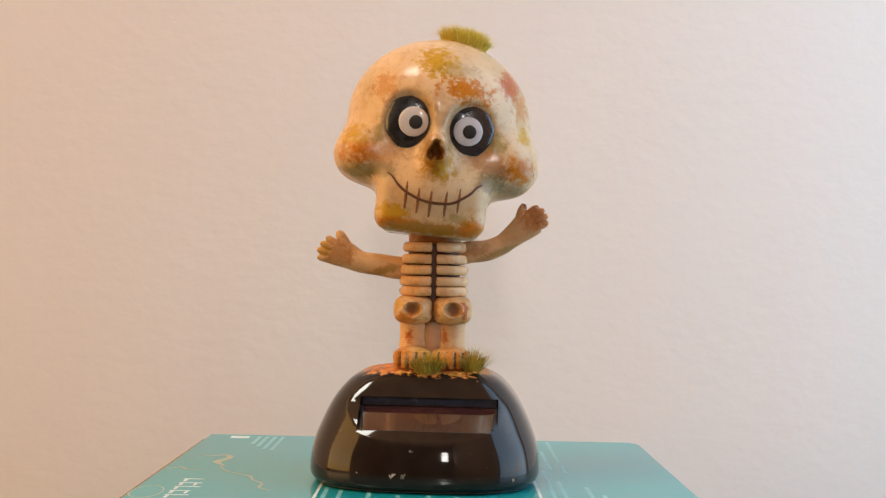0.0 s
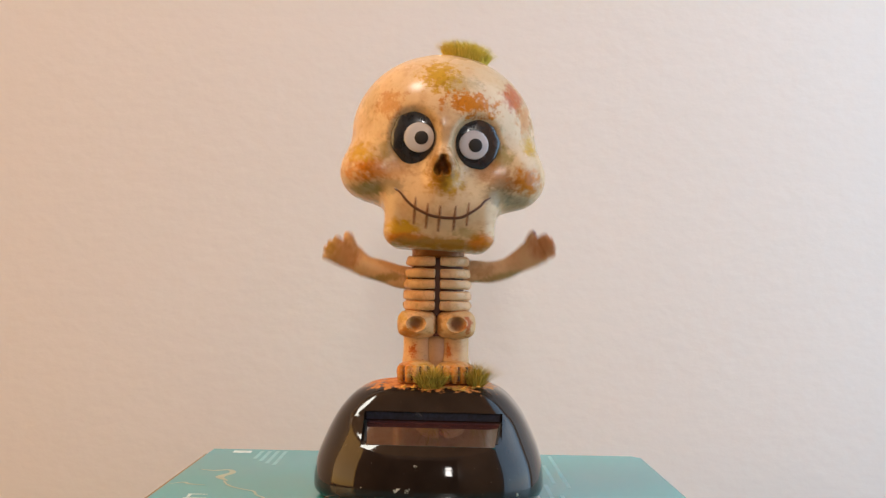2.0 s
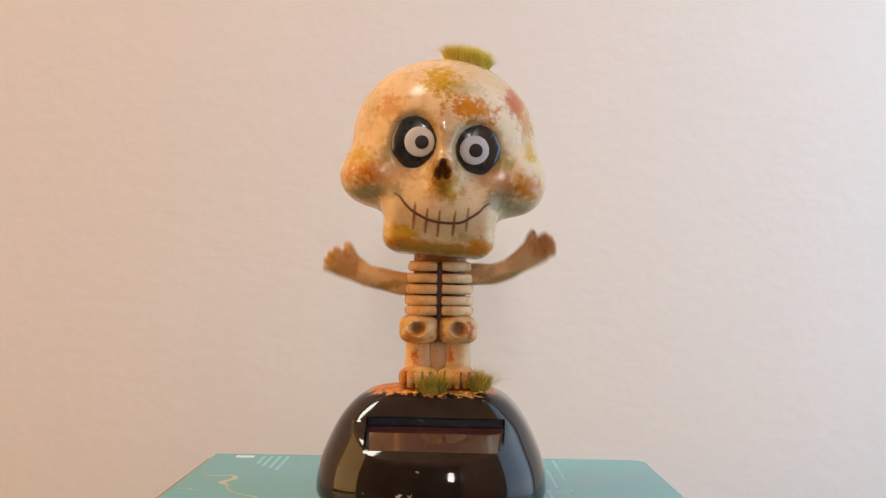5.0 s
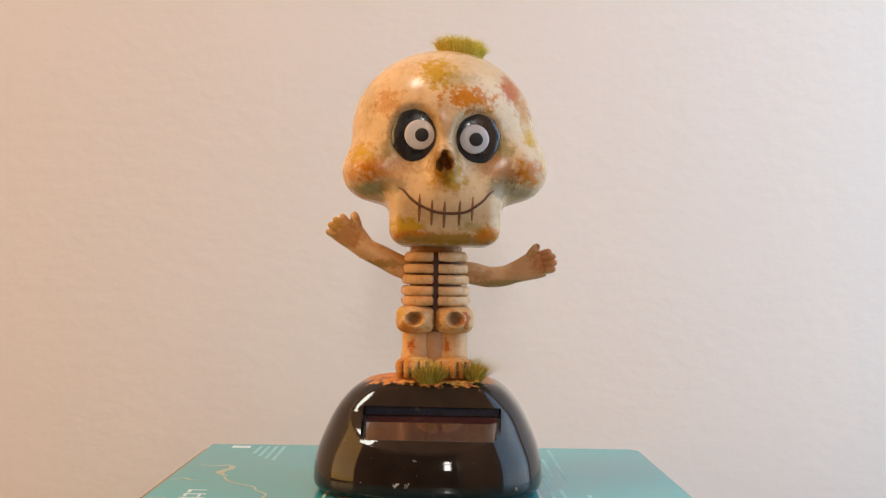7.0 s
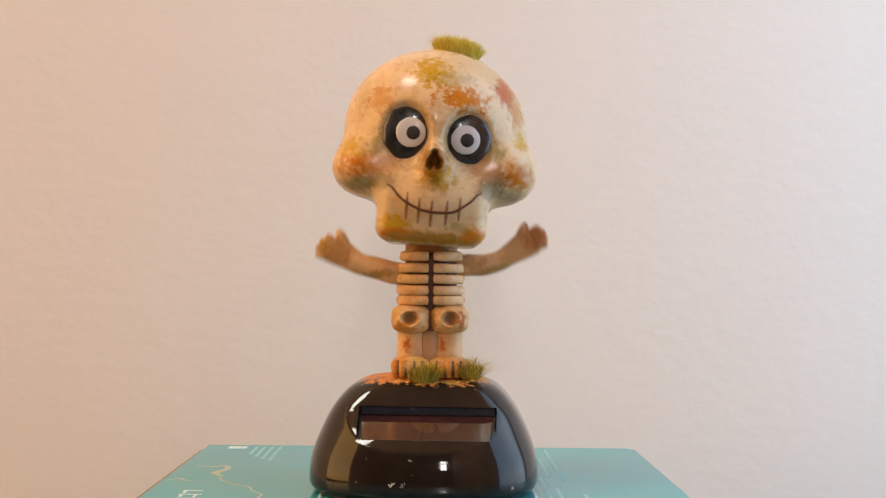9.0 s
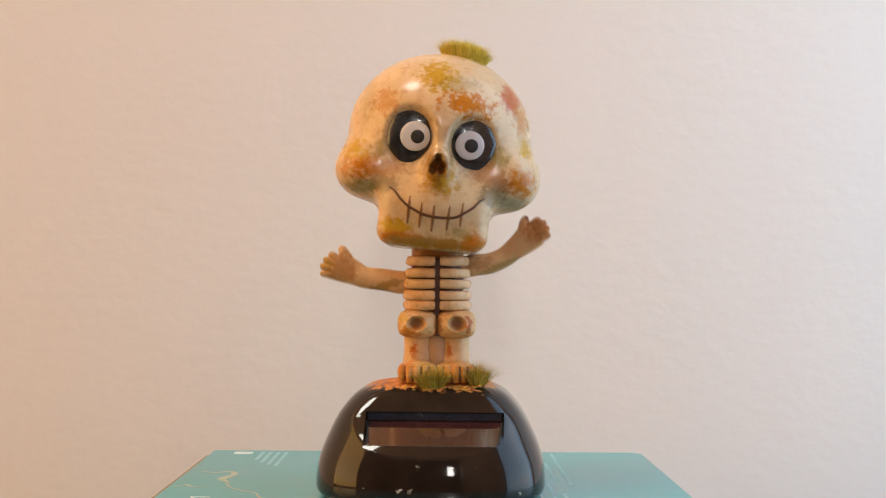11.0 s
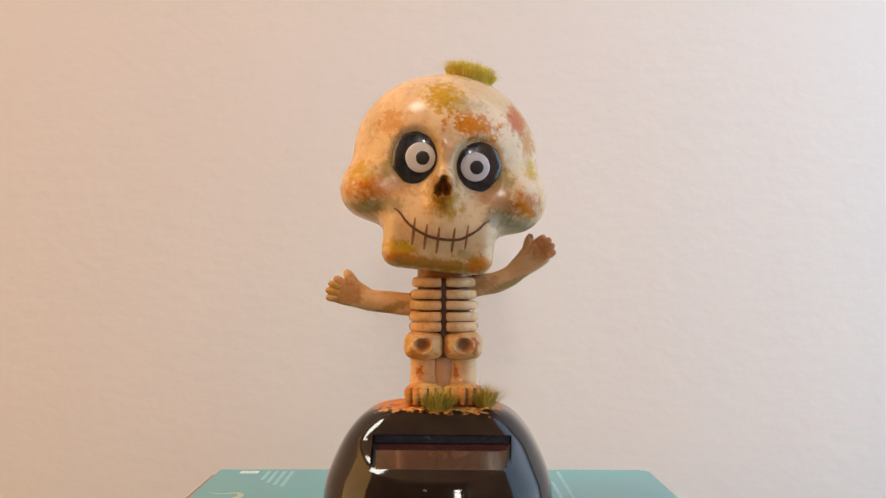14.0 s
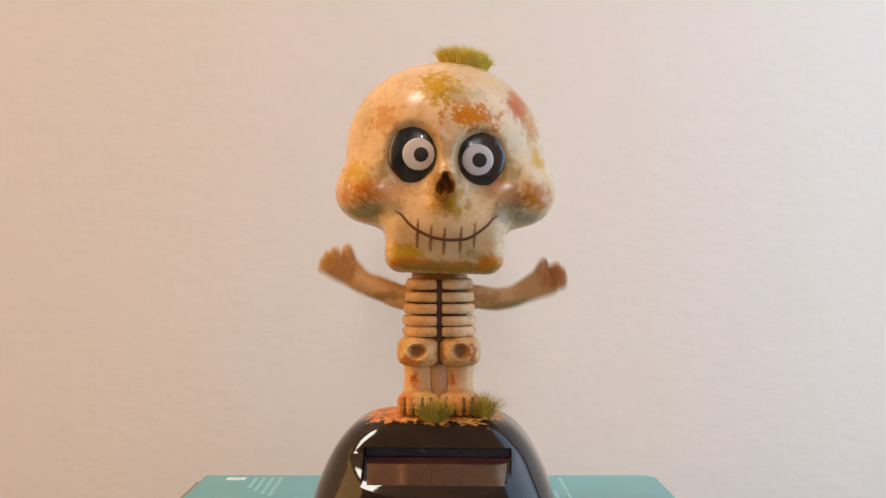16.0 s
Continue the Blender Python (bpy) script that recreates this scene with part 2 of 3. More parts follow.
def skin_bm(field, centre, reach, nu, nv):
    """The surface of a field that is seen whole from its centre, as an even mesh."""
    centre = np.array(centre)
    th, ph = np.meshgrid(np.linspace(0, math.pi, nv + 1)[1:-1], np.arange(nu) * 2 * math.pi / nu, indexing="ij")
    way = np.stack([np.sin(th) * np.cos(ph), np.sin(th) * np.sin(ph), np.cos(th)], -1).reshape(-1, 3)
    way = np.vstack([way, [[0, 0, 1], [0, 0, -1]]])
    lo, hi = np.zeros(len(way)), np.full(len(way), float(reach))
    steps = np.linspace(0, reach, 90)
    hit = np.zeros(len(way), bool)
    for a, b in zip(steps[:-1], steps[1:]):
        out = field(centre + way * b) > 0
        first = out & ~hit
        lo[first], hi[first] = a, b
        hit |= out
    for _ in range(16):
        mid = (lo + hi) / 2
        out = field(centre + way * mid[:, None]) > 0
        hi, lo = np.where(out, mid, hi), np.where(out, lo, mid)
    co = centre + way * ((lo + hi) / 2)[:, None]
    bm = bmesh.new()
    vs = [bm.verts.new(c) for c in co]
    rows = nv - 1
    for i in range(rows - 1):
        for j in range(nu):
            k = (j + 1) % nu
            bm.faces.new((vs[i * nu + j], vs[i * nu + k], vs[(i + 1) * nu + k], vs[(i + 1) * nu + j]))
    for j in range(nu):
        k = (j + 1) % nu
        bm.faces.new((vs[-2], vs[k], vs[j]))
        bm.faces.new((vs[-1], vs[(rows - 1) * nu + j], vs[(rows - 1) * nu + k]))
    return bm


def tuft_bm(rng, centre, spread, height, count, lean, thick=0.014, dome=0.0, mess=0.2):
    """A tuft of tapered blades on an oval patch; lean throws the tips outwards."""
    bm = bmesh.new()
    for _ in range(count):
        a, r = rng.uniform(0, 2 * math.pi), math.sqrt(rng.random())
        off = Vector((math.cos(a) * r * spread[0], math.sin(a) * r * spread[1], 0))
        root = Vector(centre) + off
        h = height * rng.uniform(0.55, 1.12) * (1 - 0.45 * dome * r * r)
        out = Vector((math.cos(a), math.sin(a), 0)) * (r ** 1.5) * lean * h + Vector((rng.gauss(0, mess), rng.gauss(0, mess), 0)) * h
        mid = root + out * 0.4 + Vector((0, 0, h * 0.58))
        tip = root + out * rng.uniform(0.9, 1.25) + Vector((0, 0, h * (1 - 0.32 * min(1, out.length / h) ** 2)))
        turn, w = rng.uniform(0, 6.28), thick * rng.uniform(0.7, 1.2)
        ring = [[bm.verts.new(c + Vector((math.cos(turn + k * 2.094), math.sin(turn + k * 2.094), 0)) * w * s) for k in range(3)] for c, s in ((root, 1.0), (mid, 0.8))]
        end = bm.verts.new(tip)
        for k in range(3):
            j = (k + 1) % 3
            bm.faces.new((ring[0][k], ring[0][j], ring[1][j], ring[1][k]))
            bm.faces.new((ring[1][k], ring[1][j], end))
    return bm


# ---- the room ----
def room():
    def slab(name, x0, x1, y0, y1, z0, z1, material, label):
        return tagged(part(name, box_bm(x0 * 100, x1 * 100, y0 * 100, y1 * 100, z0 * 100, z1 * 100), material, None, label, smooth=False), kind="structure")

    def wall_with_opening(name, lo, hi, a, b, z0, z1, along, material, label):
        """A wall from lo to hi in the plan with one opening from a to b, z0 to z1."""
        bm = bmesh.new()
        for p0, p1, q0, q1 in ((lo, a, FLOOR_Z, CEIL), (b, hi, FLOOR_Z, CEIL), (a, b, FLOOR_Z, z0), (a, b, z1, CEIL)):
            x = (along[0], along[1], p0, p1) if along[2] == "y" else (p0, p1, along[0], along[1])
            piece = box_bm(*(v * 100 for v in (*x, q0, q1)))
            me = bpy.data.meshes.new("piece")
            piece.to_mesh(me)
            piece.free()
            bm.from_mesh(me)
            bpy.data.meshes.remove(me)
        return tagged(part(name, bm, material, None, label, smooth=False), kind="structure")

    slab("wall_north", WEST - 0.12, EAST + 0.12, WALL_Y, WALL_Y + 0.12, FLOOR_Z, CEIL, M_WALL, "cream painted plaster wall with faint trowel relief")
    slab("floor", WEST - 0.12, EAST + 0.12, SOUTH - 0.12, WALL_Y + 0.12, FLOOR_Z - 0.1, FLOOR_Z, M_FLOOR, "plain brown wooden floor of the room")
    bm = bmesh.new()
    for x0, x1, y0, y1 in ((WEST - 0.12, -1.08, SOUTH - 0.12, WALL_Y + 0.12), (-0.62, EAST + 0.12, SOUTH - 0.12, WALL_Y + 0.12), (-1.08, -0.62, SOUTH - 0.12, -0.73), (-1.08, -0.62, -0.27, WALL_Y + 0.12)):
        piece = box_bm(x0 * 100, x1 * 100, y0 * 100, y1 * 100, CEIL * 100, CEIL * 100 + 10)
        me = bpy.data.meshes.new("piece")
        piece.to_mesh(me)
        piece.free()
        bm.from_mesh(me)
        bpy.data.meshes.remove(me)
    tagged(part("ceiling", bm, M_CEIL, None, "plain pale painted ceiling with a roof window opening", smooth=False), kind="structure")
    wall_with_opening("wall_east", SOUTH, WALL_Y, -0.22, 0.115, 0.02, 1.02, (EAST, EAST + 0.12, "y"), M_ROOM, "warm brown painted wall with a window opening")
    wall_with_opening("wall_west", SOUTH, WALL_Y, -1.01, 0.11, 0.01, 1.86, (WEST - 0.12, WEST, "y"), M_ROOM, "warm brown painted wall with a window opening")
    wall_with_opening("wall_south", WEST - 0.12, EAST + 0.12, -0.06, 0.10, 0.67, 1.23, (SOUTH - 0.12, SOUTH, "x"), M_DARK_ROOM, "brown painted wall with a small window opening")
    # glazing bar of the small window
    slab("window_1", -0.06, 0.10, SOUTH - 0.035, SOUTH - 0.005, 1.015, 1.045, M_FRAME, "white painted glazing bar of the small window")


def desk():
    ob = new("desk")
    tagged(ob, "brown wooden desk standing against the wall", "desk")
    ob.location = (0, -0.24, 0)
    part("desktop", box_bm(-75, 25, -30, 35, -3, 0, 0.3), M_DESK, ob)
    for x in (-72, 22):
        for y in (-27, 32):
            part("leg", box_bm(x - 2.5, x + 2.5, y - 2.5, y + 2.5, FLOOR_Z * 100, -3, 0.3), M_DESK, ob)


room()
desk()


# ---- the teal box ----
BOX_X0, BOX_X1, BOX_Y0, BOX_Y1 = -6.75, 6.45, -7.0, 6.9


def carton():
    ob = new("cardboard_box")
    tagged(ob, "glossy teal printed cardboard product box lying flat", "box")
    bm = bmesh.new()
    c = 0.35
    plan = [(BOX_X0, BOX_Y0), (BOX_X1, BOX_Y0), (BOX_X1, BOX_Y1 - c), (BOX_X1 - c * 0.8, BOX_Y1), (BOX_X0, BOX_Y1)]
    low, top = ([bm.verts.new((x, y, z)) for x, y in plan] for z in (0, BOX_H))
    bm.faces.new(low), bm.faces.new(top)
    for i in range(5):
        j = (i + 1) % 5
        bm.faces.new((low[i], low[j], top[j], top[i]))
    bmesh.ops.bevel(bm, geom=bm.edges[:], offset=0.06, segments=2, affect="EDGES")
    body = part("body", bm, M_TEAL, ob)
    # the open glued edge along the left side
    part("glued_edge", box_bm(BOX_X0 - 0.09, BOX_X0 - 0.01, -6.5, 6.2, BOX_H - 0.6, BOX_H - 0.06, 0.02), M_KRAFT, ob, "bare brown cardboard edge")

    def bar(name, x0, x1, y0, y1, material, skew=0.0, z=BOX_H):
        bm = box_bm(x0, x1, y0, y1, z - 0.01, z + 0.0025)
        for v in bm.verts:
            v.co.x += skew * (v.co.y - (y0 + y1) / 2)
        return part(name, bm, material, ob, smooth=False)

    for x in (-2.49, 2.69):
        bar("printed_line", x - 0.035, x + 0.035, -6.6, -0.3, M_WHITE_PRINT)
    for x, y0, y1 in ((-5.15, 4.9, 6.5), (-4.92, 4.4, 6.5), (-4.68, 4.0, 6.5), (-4.44, 3.75, 6.5)):
        bar("printed_bar", x - 0.055, x + 0.055, y0, y1, M_PALE_PRINT)
    bar("printed_mark", -6.0, -5.45, 6.05, 6.5, M_WHITE_PRINT)
    for x, y0, y1 in ((3.6, 0.8, 6.5), (3.27, 1.4, 4.6), (3.29, -3.4, -0.4), (3.9, -3.6, -1.2), (3.02, -3.2, 1.2), (4.2, -4.0, -2.2)):
        bar("printed_bar", x - 0.05, x + 0.05, y0, y1, M_PALE_PRINT)
    for x, y0, y1 in ((-2.3, -6.0, -1.9), (-1.95, -6.0, -2.2), (-1.28, -5.6, -2.3), (-0.6, -5.8, -2.75), (0.1, -5.2, -2.7), (0.75, -5.6, -2.8)):
        bar("printed_bar", x - 0.05, x + 0.05, y0, y1, M_PALE_PRINT)
    # the maker's mark as plain upright strokes along the left edge
    for k, (w, h) in enumerate(((0.40, 0.34), (0.34, 0.16), (0.34, 0.3), (0.34, 0.3), (0.2, 0.42), (0.34, 0.3), (0.3, 0.45))):
        y = -1.15 - 0.52 * k
        bar("printed_stroke", -5.86, -5.38 + 0.06 * (k % 3), y - 0.04, y + 0.04, M_WHITE_PRINT)
        bar("printed_stroke", -5.82, -5.74, y - 0.36, y - 0.05, M_WHITE_PRINT)
        if k % 2:
            bar("printed_stroke", -5.48, -5.41, y - 0.36, y - 0.05, M_WHITE_PRINT)
    # cream line drawing of a leaping figure of curls
    for pts, r in (([(-6.3, 2.75), (-5.9, 2.55), (-5.5, 2.7), (-5.35, 2.2), (-5.55, 1.5), (-5.25, 0.9)], (0.03, 0.08, 0.10, 0.12, 0.16, 0.03)),
                   ([(-6.6, 0.3), (-6.3, 0.55), (-6.1, 0.3), (-5.7, 0.2)], (0.02, 0.06, 0.06, 0.02)),
                   ([(-5.35, 0.9), (-5.1, 0.2), (-4.7, -0.3), (-4.35, -0.6), (-4.2, -1.1), (-3.9, -1.6), (-3.9, -2.1), (-3.6, -2.5)], (0.03, 0.045, 0.05, 0.05, 0.04, 0.04, 0.05, 0.04))):
        n = 8 * len(pts)
        path = smooth_path([(x, y, BOX_H) for x, y in pts], n)
        widths = np.interp(np.linspace(0, len(pts) - 1, n), range(len(pts)), r)
        bm = bmesh.new()
        prev = None
        for i, p in enumerate(path):
            q = path[min(i + 1, n - 1)] - path[max(i - 1, 0)]
            side = np.array([-q[1], q[0], 0]) / (np.linalg.norm(q) + 1e-9) * widths[i]
            now = [bm.verts.new(p + side * s + np.array([0, 0, z])) for s, z in ((0.75, 0.0025), (-0.75, 0.0025), (-0.75, -0.01), (0.75, -0.01))]
            if prev:
                for k in range(4):
                    bm.faces.new((prev[k], prev[(k + 1) % 4], now[(k + 1) % 4], now[k]))
            prev = now
        part("printed_squiggle", bm, M_CREAM_PRINT, ob, "cream printed squiggle", smooth=False)
    ring = [(-6.35 + 0.36 * math.cos(a), -2.9 + 0.75 * math.sin(a), BOX_H) for a in np.linspace(0, 2 * math.pi, 33)]
    part("printed_ring", tube_bm([(x, y, z - 0.028) for x, y, z in ring], 0.035, 8), M_CREAM_PRINT, ob)
    return ob


carton()


# ---- the dancing toy ----
toy = new("solar_dancing_toy")
toy.location = (0, 0, BOX_H * CM)
tagged(toy, "solar dancing skeleton toy in weathered cream paint on black base", "toy")

# base: a domed, slightly square foot with a notch for the solar cell
BASE_PROFILE = [(0.0, 2.62), (0.05, 2.72), (0.13, 2.80), (0.27, 2.84), (0.6, 2.82), (0.95, 2.75), (1.31, 2.62), (1.7, 2.44), (2.03, 2.25), (2.31, 2.03), (2.5, 1.83), (2.62, 1.62), (2.70, 1.35), (2.75, 0.95), (2.77, 0.5)]
BASE_TURN = radians(-3.5)


def base_ring(z, n, shrink=0.0):
    zs, rs = zip(*BASE_PROFILE)
    r = float(np.interp(z, zs, rs)) - shrink
    u = min(1, max(0, (z - 1.35) / 1.25))
    k = 2.85 + 1.0 * u * u * (3 - 2 * u)
    deep = 0.97 - 0.17 * u * u * (3 - 2 * u)
    out = []
    for i in range(n):
        a = 2 * math.pi * i / n
        c, s = math.cos(a), math.sin(a)
        e = (abs(c) ** k + abs(s) ** k) ** (-1 / k)
        out.append((r * c * e, r * deep * s * e, z))
    return out


PROFILE_FINE = np.array([(q[2], q[0]) for q in smooth_path([(r, 0, z) for z, r in BASE_PROFILE], 200)])


def base_field(p):
    """The dome, cut by two planes that meet in a valley right across it; the edges are rounded."""
    x, y, z = p[..., 0], p[..., 1], p[..., 2]
    u = np.clip((z - 1.35) / 1.25, 0, 1)
    u = u * u * (3 - 2 * u)
    k, deep = 2.85 + 1.0 * u, 0.97 - 0.17 * u
    m = (np.abs(x) ** k + np.abs(y / deep) ** k) ** (1 / k)
    d = np.maximum((m - np.interp(z, PROFILE_FINE[:, 0], PROFILE_FINE[:, 1])) * 0.8, np.maximum(z - 2.77, -z))
    hood = (y + 1.72) * 0.857 - (z - 1.99) * 0.516
    bed = (y + 1.72) * 0.665 - (z - 1.99) * 0.747
    return carve(d, np.maximum(hood, bed), 0.09)


def toy_base():
    body = part("base", skin_bm(base_field, (0, 0.3, 0.9), 4.5, 420, 280), M_BASE, toy, "glossy black domed plastic base with rust flock on top")
    # the sunk bed of the cell
    prof = [(-1.52, 1.88), (-2.75, 1.068), (-2.75, 2.12), (-1.52, 2.10)]
    bm = bmesh.new()
    ends = [[bm.verts.new((x, y, z)) for y, z in prof] for x in (-1.49, 1.81)]
    bm.faces.new(ends[0]), bm.faces.new(ends[1][::-1])
    for i in range(len(prof)):
        j = (i + 1) % len(prof)
        bm.faces.new((ends[0][i], ends[1][i], ends[1][j], ends[0][j]))
    cutter = part("cutter", bm, M_BASE, toy, smooth=False)
    mod = body.modifiers.new("notch", "BOOLEAN")
    mod.operation, mod.object, mod.solver = "DIFFERENCE", cutter, "EXACT"
    bpy.context.view_layer.update()
    cut = bpy.data.meshes.new_from_object(body.evaluated_get(bpy.context.evaluated_depsgraph_get()))
    body.modifiers.clear()
    body.data = cut
    cut.shade_smooth()
    cut.set_sharp_from_angle(angle=radians(38))
    bpy.data.objects.remove(cutter)
    body.rotation_euler.z = BASE_TURN
    # solar cell on the bed
    slope = math.atan2(1.637, 2.48)
    bed = Matrix.Translation((0, -1.52, 1.88)) @ Matrix.Rotation(slope, 4, "X")

    def on_bed(name, x0, x1, y0, y1, z0, z1, material, label="", bevel=0.02):
        bm = box_bm(x0, x1, y0, y1, z0, z1, bevel)
        for v in bm.verts:
            # the bed narrows towards the lip
            v.co.x -= 0.06 * (v.co.x - 0.12) * max(0.0, -v.co.y)
        bmesh.ops.transform(bm, matrix=bed, verts=bm.verts)
        return part(name, bm, material, body, label, smooth=False)

    on_bed("solar_cell", -1.44, 1.74, -0.92, -0.02, -0.05, 0.012, M_PANEL, "dark mirror-like solar cell", 0.004)
    part("cell_back", box_bm(-1.46, 1.76, -1.555, -1.49, 1.90, 2.08, 0.015), M_PANEL_EDGE, body, "dark blue strip behind the solar cell", smooth=False)
    # black strips at both ends of the cell stand in for its shadow gap
    for x in (-1.475, 1.775):
        on_bed("cell_gap_shade", x - 0.03, x + 0.03, -0.80, -0.02, -0.05, 0.03, M_PLATE_AND_SHADE)
    # foot plate
    bm = bmesh.new()
    lo, hi = ([bm.verts.new((p[0], p[1], z)) for p in base_ring(0.06, 96, 0.06)] for z in (0.0, 0.07))
    bm.faces.new(lo[::-1]), bm.faces.new(hi)
    for k in range(96):
        bm.faces.new((lo[k], lo[(k + 1) % 96], hi[(k + 1) % 96], hi[k]))
    part("foot_plate", bm, M_PLATE_AND_SHADE, body)
    body.location.z = 0.0003
    return body


base = toy_base()


def surface_front(field, x, z, y0=-4.0, y1=0.0):
    """The y at which a ray from the front meets the field."""
    ys = np.linspace(y0, y1, 1600)
    d = field(np.stack([np.full_like(ys, x), ys, np.full_like(ys, z)], -1))
    return float(ys[np.argmax(d < 0)])


# torso, legs and feet
BODY_X = 0.10
M_TORSO = bone("rib_paint", [((-0.5, -0.8, 5.3), (0.5, 0.6, 0.5), (0.50, 0.32, 0.14), 0.4, 0.5)], 0.8, (0.30, 0.09, 0.02), (1.05, 0.89, 0.78), 0.8)
# one wide patch makes the neck's front darker brown
M_NECK = bone("neck_paint", [((0.1, -0.7, 6.0), (1.2, 0.8, 0.4), (0.34, 0.13, 0.035), 0.75, 0.5)], 0.9, (0.30, 0.09, 0.02), (1.0, 0.85, 0.7), 0.5)
# first two patches: browner knee sockets; last: browner between the knees
M_HIP = bone("knee_paint", [((-0.41, -0.8, 4.22), (0.25, 0.3, 0.21), (0.30, 0.14, 0.055), 0.9, 0.3), ((0.59, -0.8, 4.22), (0.25, 0.3, 0.21), (0.30, 0.15, 0.08), 0.9, 0.3),
                            ((-0.55, -0.8, 3.98), (0.35, 0.5, 0.18), ORANGE, 0.6, 0.9), ((0.86, -0.8, 4.15), (0.12, 0.5, 0.30), RED, 0.75, 1.2), ((-0.78, -0.6, 4.4), (0.28, 0.5, 0.22), OCHRE, 0.45, 0.9), ((0.14, -0.7, 4.2), (0.12, 0.6, 0.5), (0.30, 0.11, 0.03), 0.6, 0.6)], 0.95, (0.35, 0.07, 0.02), (1.0, 0.86, 0.68), 0.4)
# last patch: browner between the shins
M_LEG = bone("shin_paint", [((-0.5, -0.6, 3.55), (0.13, 0.5, 0.22), RED, 0.75, 1.2), ((0.38, -0.6, 3.5), (0.09, 0.5, 0.25), RED, 0.7, 1.2), ((0.1, -0.6, 3.45), (0.25, 0.5, 0.5), (0.42, 0.25, 0.14), 0.6, 0.3)], 0.6, (0.35, 0.07, 0.02), (1.04, 0.92, 0.78), 0.5)
M_FOOT = bone("foot_paint", [((-0.7, -0.8, 3.0), (0.5, 0.7, 0.45), ORANGE, 0.7, 0.7), ((0.6, -0.9, 2.95), (0.6, 0.7, 0.45), ORANGE, 0.65, 0.7), ((0.0, -0.9, 3.0), (0.6, 0.7, 0.45), OCHRE, 0.5, 0.7)], 1.0, tone=(0.9, 0.76, 0.55), gloss=0.5)


def torso():
    core = part("torso", tube_bm([(BODY_X, 0.0, 3.9), (BODY_X, 0.0, 6.4)], 0.66, 24, flat=0.85), M_CORE, toy, "brown-washed torso core between the ribs")
    rng = random.Random(4)
    rows = ((5.76, 0.67), (5.46, 0.71), (5.19, 0.73), (4.91, 0.74), (4.66, 0.73))
    for z, w in rows:
        for side in (-1, 1):
            pts = []
            for a in np.linspace(0, 1, 16):
                # from the seam round to the flank
                ang = a * radians(118)
                x = BODY_X + side * (0.09 + (w - 0.09) * math.sin(min(ang, math.pi / 2)) ** 0.75)
                pts.append((x - side * (0.02 if ang > math.pi / 2 else 0), -0.74 + 0.60 * (1 - math.cos(ang)), z + rng.uniform(-0.006, 0.006)))
            r = [0.115] + [0.121 + rng.uniform(-0.006, 0.006)] * 14 + [0.09]
            bm = tube_bm(pts, r, 16, square=0.62)
            ball_bm(pts[0], (0.04, 0.112, 0.115), u=14, v=10, bm=bm)
            part("rib", bm, M_TORSO, core)
    part("neck", tube_bm([(BODY_X, -0.05, z) for z in (5.84, 5.9, 6.1, 6.4)], [0.60, 0.655, 0.66, 0.66], 28, square=0.8), M_NECK, toy, "rust-brown neck under the head")
    # knees with hollow sockets
    for x, dx in ((BODY_X - 0.49, -1), (BODY_X + 0.47, 1)):
        def hip(p, x=x):
            d = d_ball(p, (x, -0.25, 4.2), (0.485, 0.78, 0.375))
            d = join(d, d_box(p, (x, -0.2, 4.2), (0.475, 0.62, 0.32), 0.2), 0.1)
            return carve(d, d_ball(p, (x + (0.02 if x > 0 else -0.02), -1.02, 4.22), (0.24, 0.30, 0.20)), 0.025)
        part("knee", skin_bm(hip, (x, -0.2, 4.2), 1.3, 150, 100), M_HIP, toy, "cream knee knob with a hollow socket")
    for x in (BODY_X - 0.46, BODY_X + 0.44):
        part("shin", tube_bm(smooth_path([(x, -0.1, 4.1), (x, -0.1, 3.75), (x, -0.1, 3.45), (x, -0.12, 3.15)], 10), [0.40, 0.385, 0.375, 0.37, 0.365, 0.365, 0.37, 0.38, 0.39, 0.40], 20), M_LEG, toy)
    part("shin_gap", tube_bm([(BODY_X, -0.1, 4.1), (BODY_X, -0.1, 3.0)], 0.33, 14), bone("gap_paint", [((BODY_X, -0.3, 3.6), (0.6, 0.6, 0.8), (0.48, 0.29, 0.17), 0.6, 0.2)], 0.8), toy)
    for x, side in ((BODY_X - 0.48, -1), (BODY_X + 0.46, 1)):
        def foot(p, x=x):
            return join(d_ball(p, (x, -0.35, 3.02), (0.50, 0.80, 0.30)), d_box(p, (x, -0.35, 2.95), (0.45, 0.62, 0.25), 0.22), 0.1)
        ob = part("foot", skin_bm(foot, (x, -0.3, 3.0), 1.4, 64, 40), M_FOOT, toy, "orange-stained foot with grooved toes")
        for k in range(5):
            tx = x - 0.38 + 0.19 * k
            y = -1.06 + 0.9 * (tx - x) ** 2
            part("toe", tube_bm([(tx, y + 0.25, 3.16), (tx, y + 0.02, 3.12), (tx, y - 0.06, 2.98), (tx, y - 0.02, 2.80)], [0.07, 0.09, 0.09, 0.075], 10), M_FOOT, ob)
            if k < 4:
                part("toe_groove", tube_bm([(tx + 0.095, y + 0.05, 3.16), (tx + 0.095, y - 0.06, 3.04), (tx + 0.095, y - 0.06, 2.84)], 0.042, 6), M_LINE, ob)
    return core


torso()

